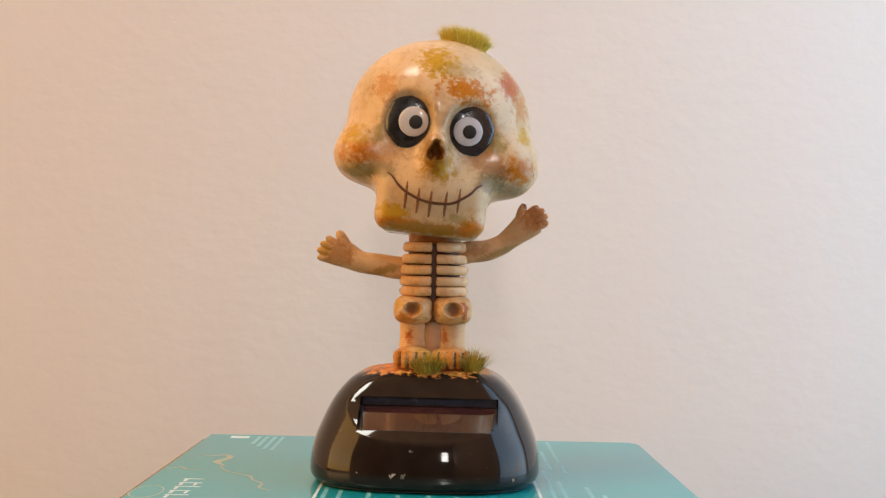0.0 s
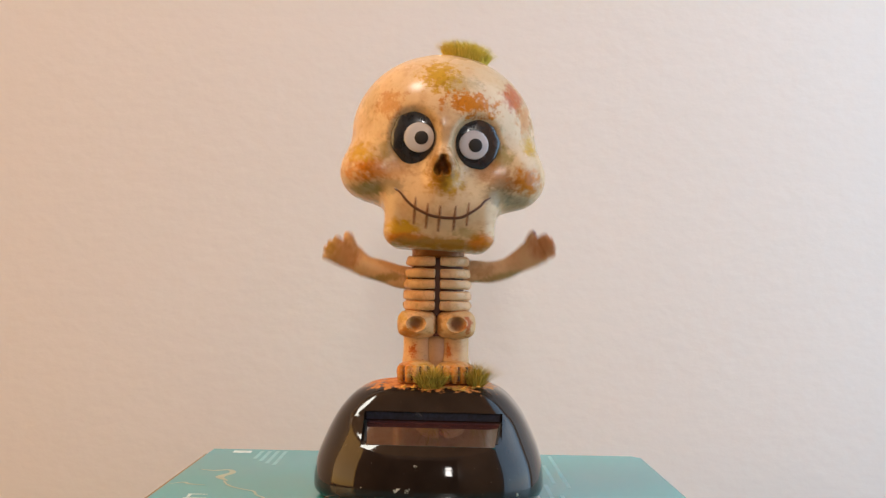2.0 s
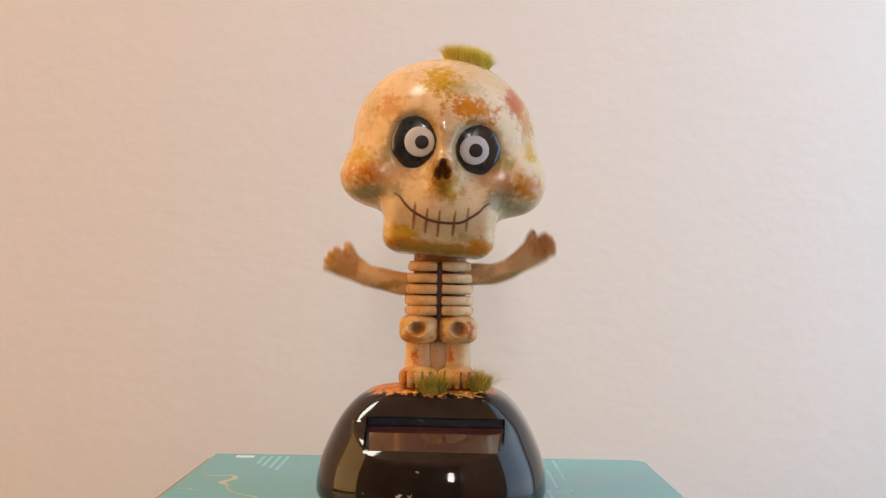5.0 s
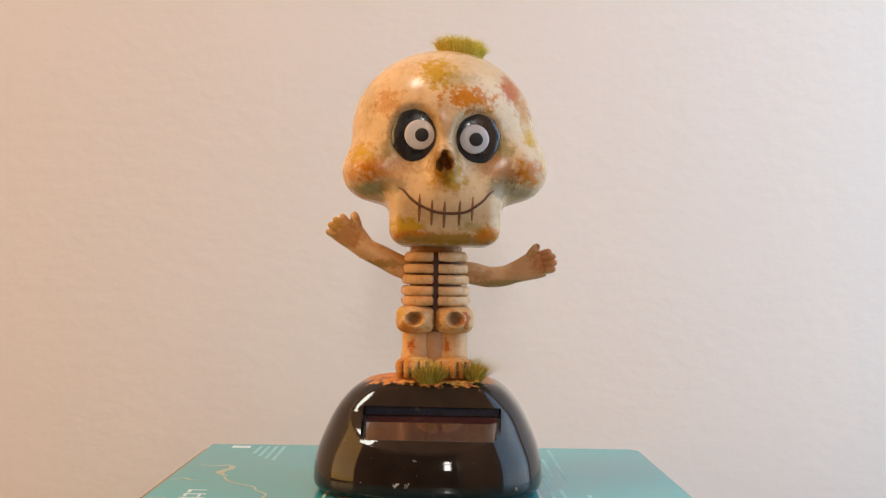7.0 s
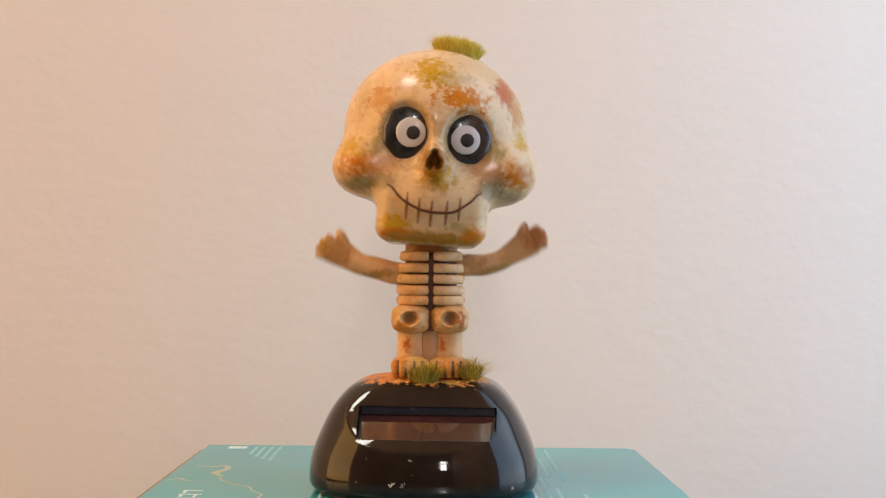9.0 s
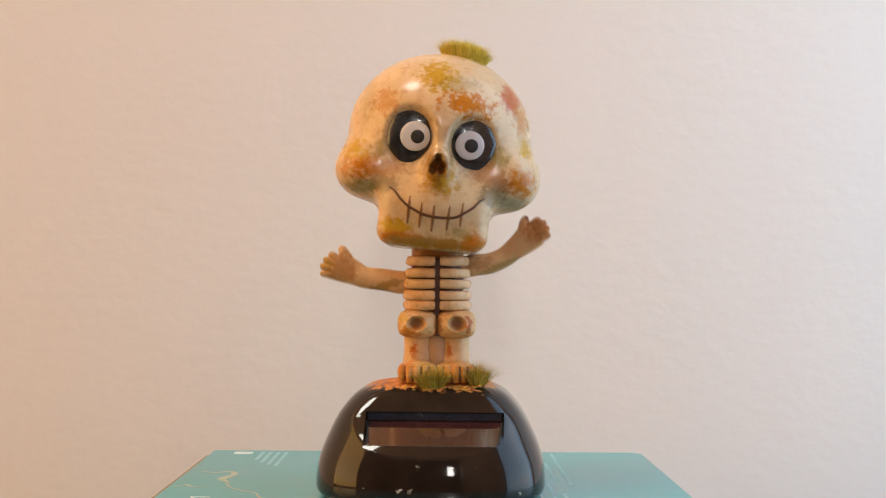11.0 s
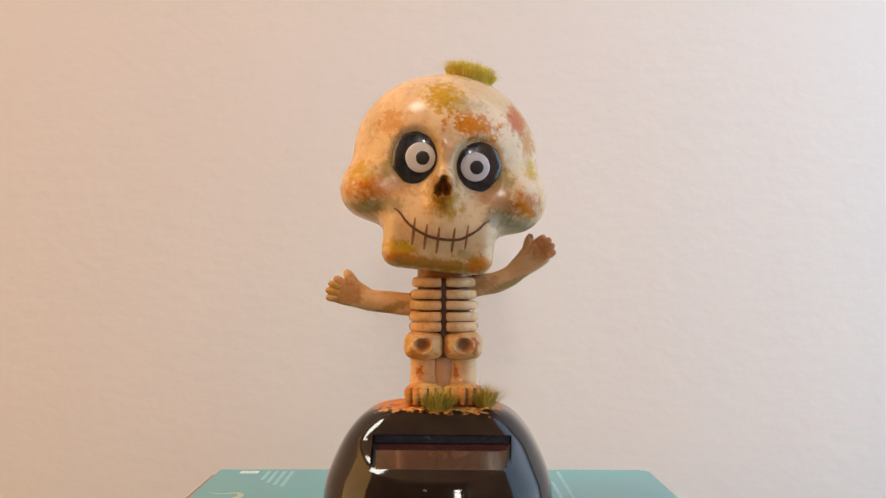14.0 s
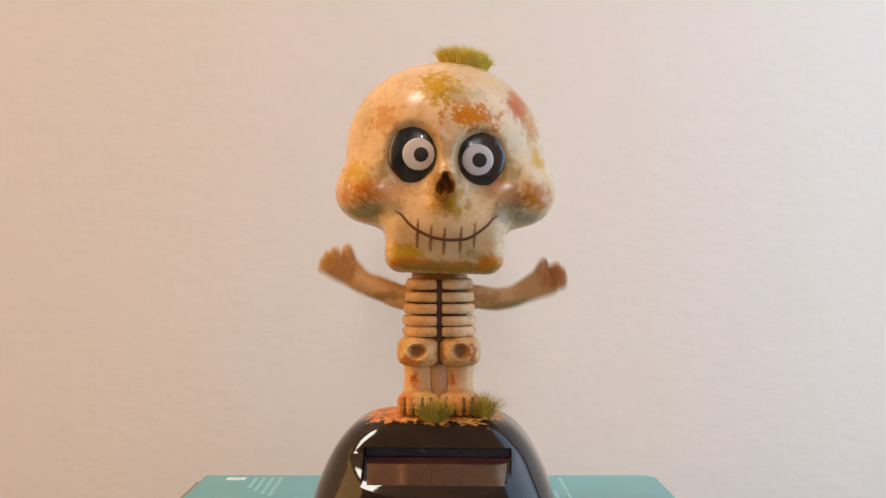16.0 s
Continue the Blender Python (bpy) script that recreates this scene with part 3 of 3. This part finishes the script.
# arms: one bar through the chest that rocks, shaped in the pose with the figure's own left arm low
ARM_PIVOT = (0.09, 0.10, 5.43)
M_ARM_L = bone("arm_paint_warm", [((-2.25, 0, 0.85), (0.55, 1, 0.5), (0.46, 0.19, 0.05), 0.55, 0.9), ((-1.3, 0, 0.12), (0.9, 1, 0.16), (0.30, 0.17, 0.03), 0.55, 0.9), ((-2.6, 0, 1.12), (0.35, 1, 0.35), OCHRE, 0.45, 0.6)], 0.45, (0.35, 0.08, 0.02), (1.02, 0.88, 0.74), 0.35)
M_ARM_R = bone("arm_paint_rosy", [((2.75, 0, 0.3), (0.55, 1, 0.5), (0.44, 0.16, 0.05), 0.85, 0.6), ((1.7, 0, -0.3), (0.9, 1, 0.15), (0.30, 0.17, 0.04), 0.5, 0.9), ((1.1, 0, -0.1), (0.5, 1, 0.22), (0.42, 0.18, 0.06), 0.5, 0.9), ((2.62, 0, 0.68), (0.10, 1, 0.12), (0.20, 0.05, 0.03), 0.8, 0.3)], 0.45, (0.35, 0.08, 0.02), (1.04, 0.82, 0.68), 0.35)


def arms():
    axle = part("arm_axle", tube_bm([(0.09 - 0.8, 0.1, 5.43), (0.09 + 0.8, 0.1, 5.43)], 0.2, 14), M_CORE, toy, "hidden rocking axle of the arms", origin=ARM_PIVOT)

    def arm(path, radii, palm, tips, thumb, material, label):
        bm = tube_bm(smooth_path(path, 26), np.interp(np.linspace(0, 1, 26), np.linspace(0, 1, len(radii)), radii), 18, flat=0.85)
        # the open palm, a flat wedge that ends in short fingers
        tube_bm(smooth_path(palm[0], 12), np.interp(np.linspace(0, 1, 12), np.linspace(0, 1, len(palm[1])), palm[1]), 22, bm=bm, flat=0.46, square=0.8)
        for a, b, r in tips:
            tube_bm(smooth_path([a, [(p + q) / 2 for p, q in zip(a, b)], b], 8), [r * 0.9, r, r * 1.05, r * 1.05, r, r * 0.95, r * 0.8, r * 0.4], 12, bm=bm)
        a, b, r = thumb
        tube_bm(smooth_path([a, [(p + q) / 2 for p, q in zip(a, b)], b], 8), [r, r, r, r, r, r * 0.95, r * 0.8, r * 0.4], 12, bm=bm)
        return part("arm", bm, material, axle, label)

    # in the axle's space
    arm([(-0.55, 0.0, -0.02), (-0.95, 0, 0.10), (-1.35, 0, 0.30), (-1.74, 0, 0.48), (-1.98, 0, 0.66)], (0.29, 0.29, 0.28, 0.27, 0.28),
        ([(-1.72, 0, 0.42), (-1.98, -0.02, 0.68), (-2.22, -0.04, 0.90), (-2.38, -0.05, 1.04)], (0.25, 0.31, 0.37, 0.39)),
        [((-2.42, -0.07, 0.78), (-2.80, -0.12, 0.94), 0.10), ((-2.40, -0.09, 0.90), (-2.74, -0.14, 1.13), 0.105), ((-2.34, -0.09, 1.00), (-2.61, -0.14, 1.27), 0.105), ((-2.24, -0.08, 1.08), (-2.43, -0.12, 1.36), 0.10)],
        ((-1.98, -0.03, 0.92), (-2.12, -0.08, 1.43), 0.13), M_ARM_L, "raised arm with a small open palm")
    arm([(0.55, 0.0, -0.02), (0.95, 0, -0.06), (1.35, 0, -0.14), (1.74, 0, -0.11), (2.0, 0, -0.02)], (0.28, 0.28, 0.265, 0.255, 0.265),
        ([(1.78, 0, -0.10), (2.15, -0.02, 0.04), (2.45, -0.04, 0.16), (2.70, -0.05, 0.25)], (0.24, 0.29, 0.35, 0.36)),
        [((2.66, -0.07, 0.06), (3.05, -0.11, 0.10), 0.105), ((2.66, -0.09, 0.20), (3.08, -0.14, 0.27), 0.105), ((2.64, -0.09, 0.34), (3.04, -0.14, 0.43), 0.105), ((2.60, -0.08, 0.42), (2.93, -0.12, 0.56), 0.10)],
        ((2.25, -0.03, 0.15), (2.60, -0.08, 0.72), 0.13), M_ARM_R, "lowered arm with a small open palm")
    return axle


arm_axle = arms()

# head
HEAD_PIVOT = (0.25, -0.2, 9.95)


def skull_plain(p):
    d = d_ball(p, (0.23, 0.05, 8.92), (2.31, 2.15, 2.08))
    d = join(d, d_box(p, (0.29, -0.45, 6.95), (1.34, 1.35, 0.93), 0.38), 0.35)
    d = join(d, d_ball(p, (-1.46, -0.70, 7.84), (0.80, 1.0, 0.72)), 0.58)
    d = join(d, d_ball(p, (2.00, -0.70, 7.93), (0.82, 1.0, 0.80)), 0.58)
    # the bridge of the nose
    d = join(d, d_ball(p, (0.29, -1.95, 7.95), (0.36, 0.40, 0.50)), 0.22)
    # muzzle
    d = join(d, d_ball(p, (0.29, -1.35, 7.15), (1.15, 0.75, 0.75)), 0.35)
    return d


EYES = ((-0.49, 8.66, 0.525, 0.625, 0.145, 0.0, 0.36, 0.205, -0.01), (1.07, 8.60, 0.52, 0.585, -0.085, -0.03, 0.35, -0.05, -0.04))


def eye_seat(cx, cz, rx, rz):
    """The place and turn of an eye on the plain face: x across, z up, y into the head."""
    at = [Vector((x, surface_front(skull_plain, x, z), z)) for x, z in ((cx - rx, cz), (cx + rx, cz), (cx, cz - rz), (cx, cz + rz))]
    across, up = (at[1] - at[0]).normalized(), (at[3] - at[2]).normalized()
    deep = up.cross(across).normalized()
    deep = deep if deep.y > 0 else -deep
    deep = deep.lerp(Vector((0, 1, 0)), 0.72).normalized()
    across = deep.cross(Vector((0, 0, 1))).normalized()
    up = across.cross(deep)
    m = Matrix((across, deep, up)).transposed().to_4x4()
    return Matrix.Translation(sum(at, Vector()) / 4) @ m


def skull(p):
    d = skull_plain(p)
    # eye hollows, nose hole
    for seat, eye in zip(SEATS, EYES):
        q = p - np.array(seat.translation)
        q = q @ np.array(seat.to_3x3())
        d = carve(d, d_ball(q, (0, -0.12, 0), (eye[2] + 0.09, 0.48, eye[3] + 0.09)), 0.16)
    for x, z, rx, rz in ((0.27, 8.08, 0.10, 0.19), (0.17, 7.90, 0.10, 0.15), (0.37, 7.91, 0.10, 0.15)):
        d = carve(d, d_ball(p, (x, -2.36, z), (rx, 0.36, rz)), 0.05)
    return d


SEATS = [eye_seat(*e[:4]) for e in EYES]


def hp(x, y, z):
    return (x - HEAD_PIVOT[0], y - HEAD_PIVOT[1], z - HEAD_PIVOT[2])


HEAD_STAINS_AND_SHADE = [
    (hp(-0.49, -1.9, 8.62), (0.84, 1.6, 0.93), GREYGREEN, 0.38, 0.5), (hp(1.07, -1.9, 8.56), (0.84, 1.6, 0.90), GREYGREEN, 0.38, 0.5),
    (hp(0.05, -1.7, 10.22), (0.60, 1.5, 0.55), OCHRE, 0.9, 1.1), (hp(0.55, -1.7, 10.0), (0.65, 1.2, 0.35), MOSS, 0.25, 0.9),
    (hp(0.85, -2.0, 9.50), (0.80, 1.2, 0.40), ORANGE, 0.85, 1.25), (hp(1.92, -1.3, 9.95), (0.42, 1.2, 0.58), RED, 1.0, 0.6),
    (hp(2.2, -1.0, 9.4), (0.28, 1.2, 0.5), ORANGE, 0.45, 1.1), (hp(-1.12, -1.6, 9.45), (0.42, 1.2, 0.42), (0.42, 0.15, 0.02), 0.5, 1.3),
    (hp(-1.52, -1.2, 7.82), (0.75, 1.3, 0.42), ORANGE, 1.0, 0.7), (hp(-1.7, -1.1, 8.25), (0.55, 1.2, 0.35), OCHRE, 0.85, 0.8),
    (hp(2.28, -1.2, 7.80), (0.55, 1.3, 0.45), ORANGE, 0.85, 0.75), (hp(1.7, -1.6, 7.72), (0.5, 1.0, 0.32), BROWN, 0.35, 0.9),
    # ochre and brown round the nose; the last patch paints shade into its hole
    (hp(0.42, -2.2, 7.68), (0.60, 0.9, 0.48), (0.46, 0.22, 0.012), 0.85, 0.7), (hp(0.28, -2.1, 7.96), (0.46, 0.9, 0.55), (0.29, 0.125, 0.010), 0.95, 0.5), (hp(0.27, -2.1, 8.0), (0.25, 0.9, 0.36), (0.15, 0.058, 0.014), 0.95, 0.2),
    (hp(-1.05, -1.7, 7.45), (0.62, 1.2, 0.28), GREYGREEN, 0.45, 0.6), (hp(-1.5, -1.2, 7.38), (0.7, 1.2, 0.22), MOSS, 0.45, 0.5),
    (hp(1.62, -1.6, 7.40), (0.5, 1.2, 0.30), GREYGREEN, 0.5, 0.6), (hp(2.1, -1.0, 7.35), (0.6, 1.0, 0.20), GREYGREEN, 0.3, 0.5),
    (hp(-0.62, -1.8, 6.42), (0.62, 1.0, 0.36), OCHRE, 0.9, 0.6), (hp(-0.45, -1.8, 6.22), (0.8, 1.0, 0.22), ORANGE, 0.9, 0.3),
    (hp(0.4, -1.8, 6.16), (1.5, 1.0, 0.24), (0.38, 0.17, 0.02), 0.85, 0.5), (hp(1.35, -1.8, 6.25), (0.5, 1.0, 0.32), ORANGE, 0.75, 0.5), (hp(1.0, -1.8, 6.42), (0.45, 1.0, 0.22), MOSS, 0.35, 0.9),
    (hp(1.70, -1.7, 8.32), (0.32, 1.0, 0.40), MOSS, 0.45, 0.8), (hp(-1.12, -1.7, 8.35), (0.30, 1.0, 0.36), MOSS, 0.3, 0.9),
    (hp(2.32, -0.8, 8.6), (0.3, 1.0, 0.4), OCHRE, 0.75, 0.8), (hp(-1.6, -0.9, 9.6), (0.28, 1.0, 0.8), MOSS, 0.16, 0.9),
    (hp(1.45, -1.7, 7.95), (0.60, 1.0, 0.35), (0.48, 0.23, 0.10), 0.45, 0.7), (hp(-0.95, -1.7, 7.85), (0.60, 1.0, 0.30), (0.48, 0.23, 0.09), 0.4, 0.7),
    (hp(0.29, -1.9, 9.25), (0.30, 1.0, 0.45), (0.46, 0.24, 0.10), 0.3, 0.8),
]
M_SKULL = bone("skull_paint", HEAD_STAINS_AND_SHADE, 0.36)


def head():
    ob = part("head", skin_bm(skull, (0.25, -0.3, 8.3), 4.6, 320, 220), M_SKULL, toy, "weathered cream skull head with ochre and rust stains", origin=HEAD_PIVOT)

    def local(p):
        return Vector(p) - Vector(HEAD_PIVOT)

    # eyes: a dark glossy oval, a pale disc and a pupil
    for seat, (cx, cz, rx, rz, wx, wz, wr, px, pz) in zip(SEATS, EYES):
        put = Matrix.Translation(-Vector(HEAD_PIVOT)) @ seat
        bm = ball_bm((0, 0.16, 0), (rx + 0.02, 0.11, rz + 0.02), u=48, v=28)
        for v in bm.verts:
            # uneven painted rim
            a = math.atan2(v.co.z, v.co.x)
            k = 1 + 0.02 * math.sin(5 * a + cx * 7) + 0.015 * math.sin(9 * a)
            v.co = (v.co.x * k, v.co.y, v.co.z * k)
        bmesh.ops.transform(bm, matrix=put, verts=bm.verts)
        eye = part("eye", bm, M_EYE_DARK, ob, "glossy black painted eye")
        for name, x, z, y, r, thick, material in (("eye_white", wx, wz, 0.060, wr, 0.045, M_EYE_WHITE), ("pupil", px, pz, 0.02, 0.165, 0.03, M_PUPIL)):
            bm = ball_bm((x, y, z), (r, thick, r), u=40, v=16)
            bmesh.ops.transform(bm, matrix=put, verts=bm.verts)
            part(name, bm, material, eye)

    # the smile and the strokes between the teeth
    line = smooth_path([(-0.84, 0, 7.40), (-0.70, 0, 7.32), (-0.52, 0, 7.12), (-0.315, 0, 6.97), (0.0, 0, 6.83), (0.30, 0, 6.78), (0.60, 0, 6.785), (0.85, 0, 6.84), (1.2, 0, 7.09), (1.32, 0, 7.24), (1.46, 0, 7.34)], 60)
    pts = [local((p[0], surface_front(skull, p[0], p[2]) + 0.005, p[2])) for p in line]
    part("smile", tube_bm(pts, [0.016 + 0.022 * math.sin(math.pi * i / 59) ** 0.5 for i in range(60)], 8), M_LINE, ob, "thin brown smile line")
    for x, z0, z1 in ((-0.305, 7.22, 6.58), (-0.01, 7.09, 6.50), (0.285, 7.06, 6.44), (0.645, 7.08, 6.49), (0.95, 7.18, 6.61)):
        pts = [local((x - 0.02 * i / 11, surface_front(skull, x, z0 + (z1 - z0) * i / 11) + 0.024, z0 + (z1 - z0) * i / 11)) for i in range(12)]
        part("tooth_line", tube_bm(pts, [0.028 + 0.018 * math.sin(math.pi * (i + 0.3) / 12) for i in range(12)], 8), M_TOOTH, ob)
    # grass on the crown
    bm = tuft_bm(random.Random(11), (0.66, -0.1, 10.86), (0.55, 0.45), 0.57, 2600, 0.50, 0.009, 0.8, 0.34)
    for v in bm.verts:
        v.co = local(v.co) + Vector((0, 0, -0.12 * (v.co.x - 0.66)))
    part("grass_tuft", bm, M_GRASS, ob, "olive dry grass tuft glued to the crown")
    return ob


skull_head = head()

# grass and flock at the feet
part("grass_tuft", tuft_bm(random.Random(3), (-0.02, -1.16, 2.66), (0.27, 0.18), 0.60, 760, 0.75, 0.008, 0.3, 0.36), M_GRASS_LOW, toy, "olive dry grass tuft before the feet")
part("grass_tuft", tuft_bm(random.Random(5), (1.07, -0.98, 2.66), (0.12, 0.14), 0.70, 560, 0.85, 0.008, 0.2, 0.42), M_GRASS_LOW, toy, "spiky olive dry grass tuft beside the foot")


def crumbs():
    rng = random.Random(8)
    ring_z = 2.71
    for k in range(26):
        x = rng.uniform(-0.75, 0.95) if k < 20 else rng.uniform(-0.9, 1.2)
        y = -1.22 - rng.uniform(-0.10, 0.12)
        bm = bmesh.new()
        bmesh.ops.create_icosphere(bm, subdivisions=1, radius=1)
        s = rng.uniform(0.025, 0.06)
        for v in bm.verts:
            v.co = Vector((x, y, ring_z - 0.45 * (abs(y) - 1.1))) + Vector((v.co.x * s * 1.5, v.co.y * s, v.co.z * s * 0.6)) * rng.uniform(0.7, 1.2)
        part("flock_crumb", bm, M_CRUMB, base)
    # scuffed specks of dried paint
    for x, z, s, count in ((-1.40, 0.43, 0.04, 6), (-0.58, 0.39, 0.055, 9), (-0.33, 0.41, 0.04, 7), (-0.17, 0.96, 0.035, 6), (-0.12, 0.63, 0.012, 2), (-1.20, 0.99, 0.012, 2), (-1.85, 1.35, 0.012, 2), (2.17, 0.28, 0.05, 5)):
        ring = base_ring(z, 256)
        y = min((abs(p[0] - x), p[1]) for p in ring if p[1] < 0)[1]
        bm = bmesh.new()
        for _ in range(count):
            turn = Matrix.Rotation(rng.choice((0.7, -0.6, 0.2, 1.3)) + rng.gauss(0, 0.2), 4, "Y")
            ball_bm((x + rng.gauss(0, s * 0.7), y, z + rng.gauss(0, s * 0.6)), (s * rng.uniform(0.12, 0.3), 0.012, s * rng.uniform(0.3, 0.75)), turn, u=8, v=6, bm=bm)
        part("dust_fleck", bm, M_FLECK, base)


    # a loose hair caught on the hood
    for a, b, c in (((-0.62, -1.5, 2.16), (-0.45, -1.47, 2.13), (-0.22, -1.58, 2.02)), ((-0.5, -1.46, 2.24), (-0.3, -1.50, 2.14), (-0.12, -1.60, 2.0))):
        part("fibre", tube_bm(smooth_path([a, b, c], 14), 0.0035, 5), M_FLECK, base)


crumbs()


# ---- what moves: head and arms rock together, 2.65 times a second ----
def motions():
    head_rows, arm_rows = [], []
    for k in range(481):
        t = k / 30
        beat = math.cos(2 * math.pi * 2.649 * t - 0.367)
        swell = 1.0 + 0.010 * t
        head_rows.append((t, pose(*(v * CM for v in HEAD_PIVOT), 0, 2.75 + 2.68 * swell * beat, 0)))
        arm_rows.append((t, pose(*(v * CM for v in ARM_PIVOT), 0, -(9.3 + 9.3 * swell * beat), 0)))
    walk(skull_head, head_rows)
    walk(arm_axle, arm_rows)


motions()
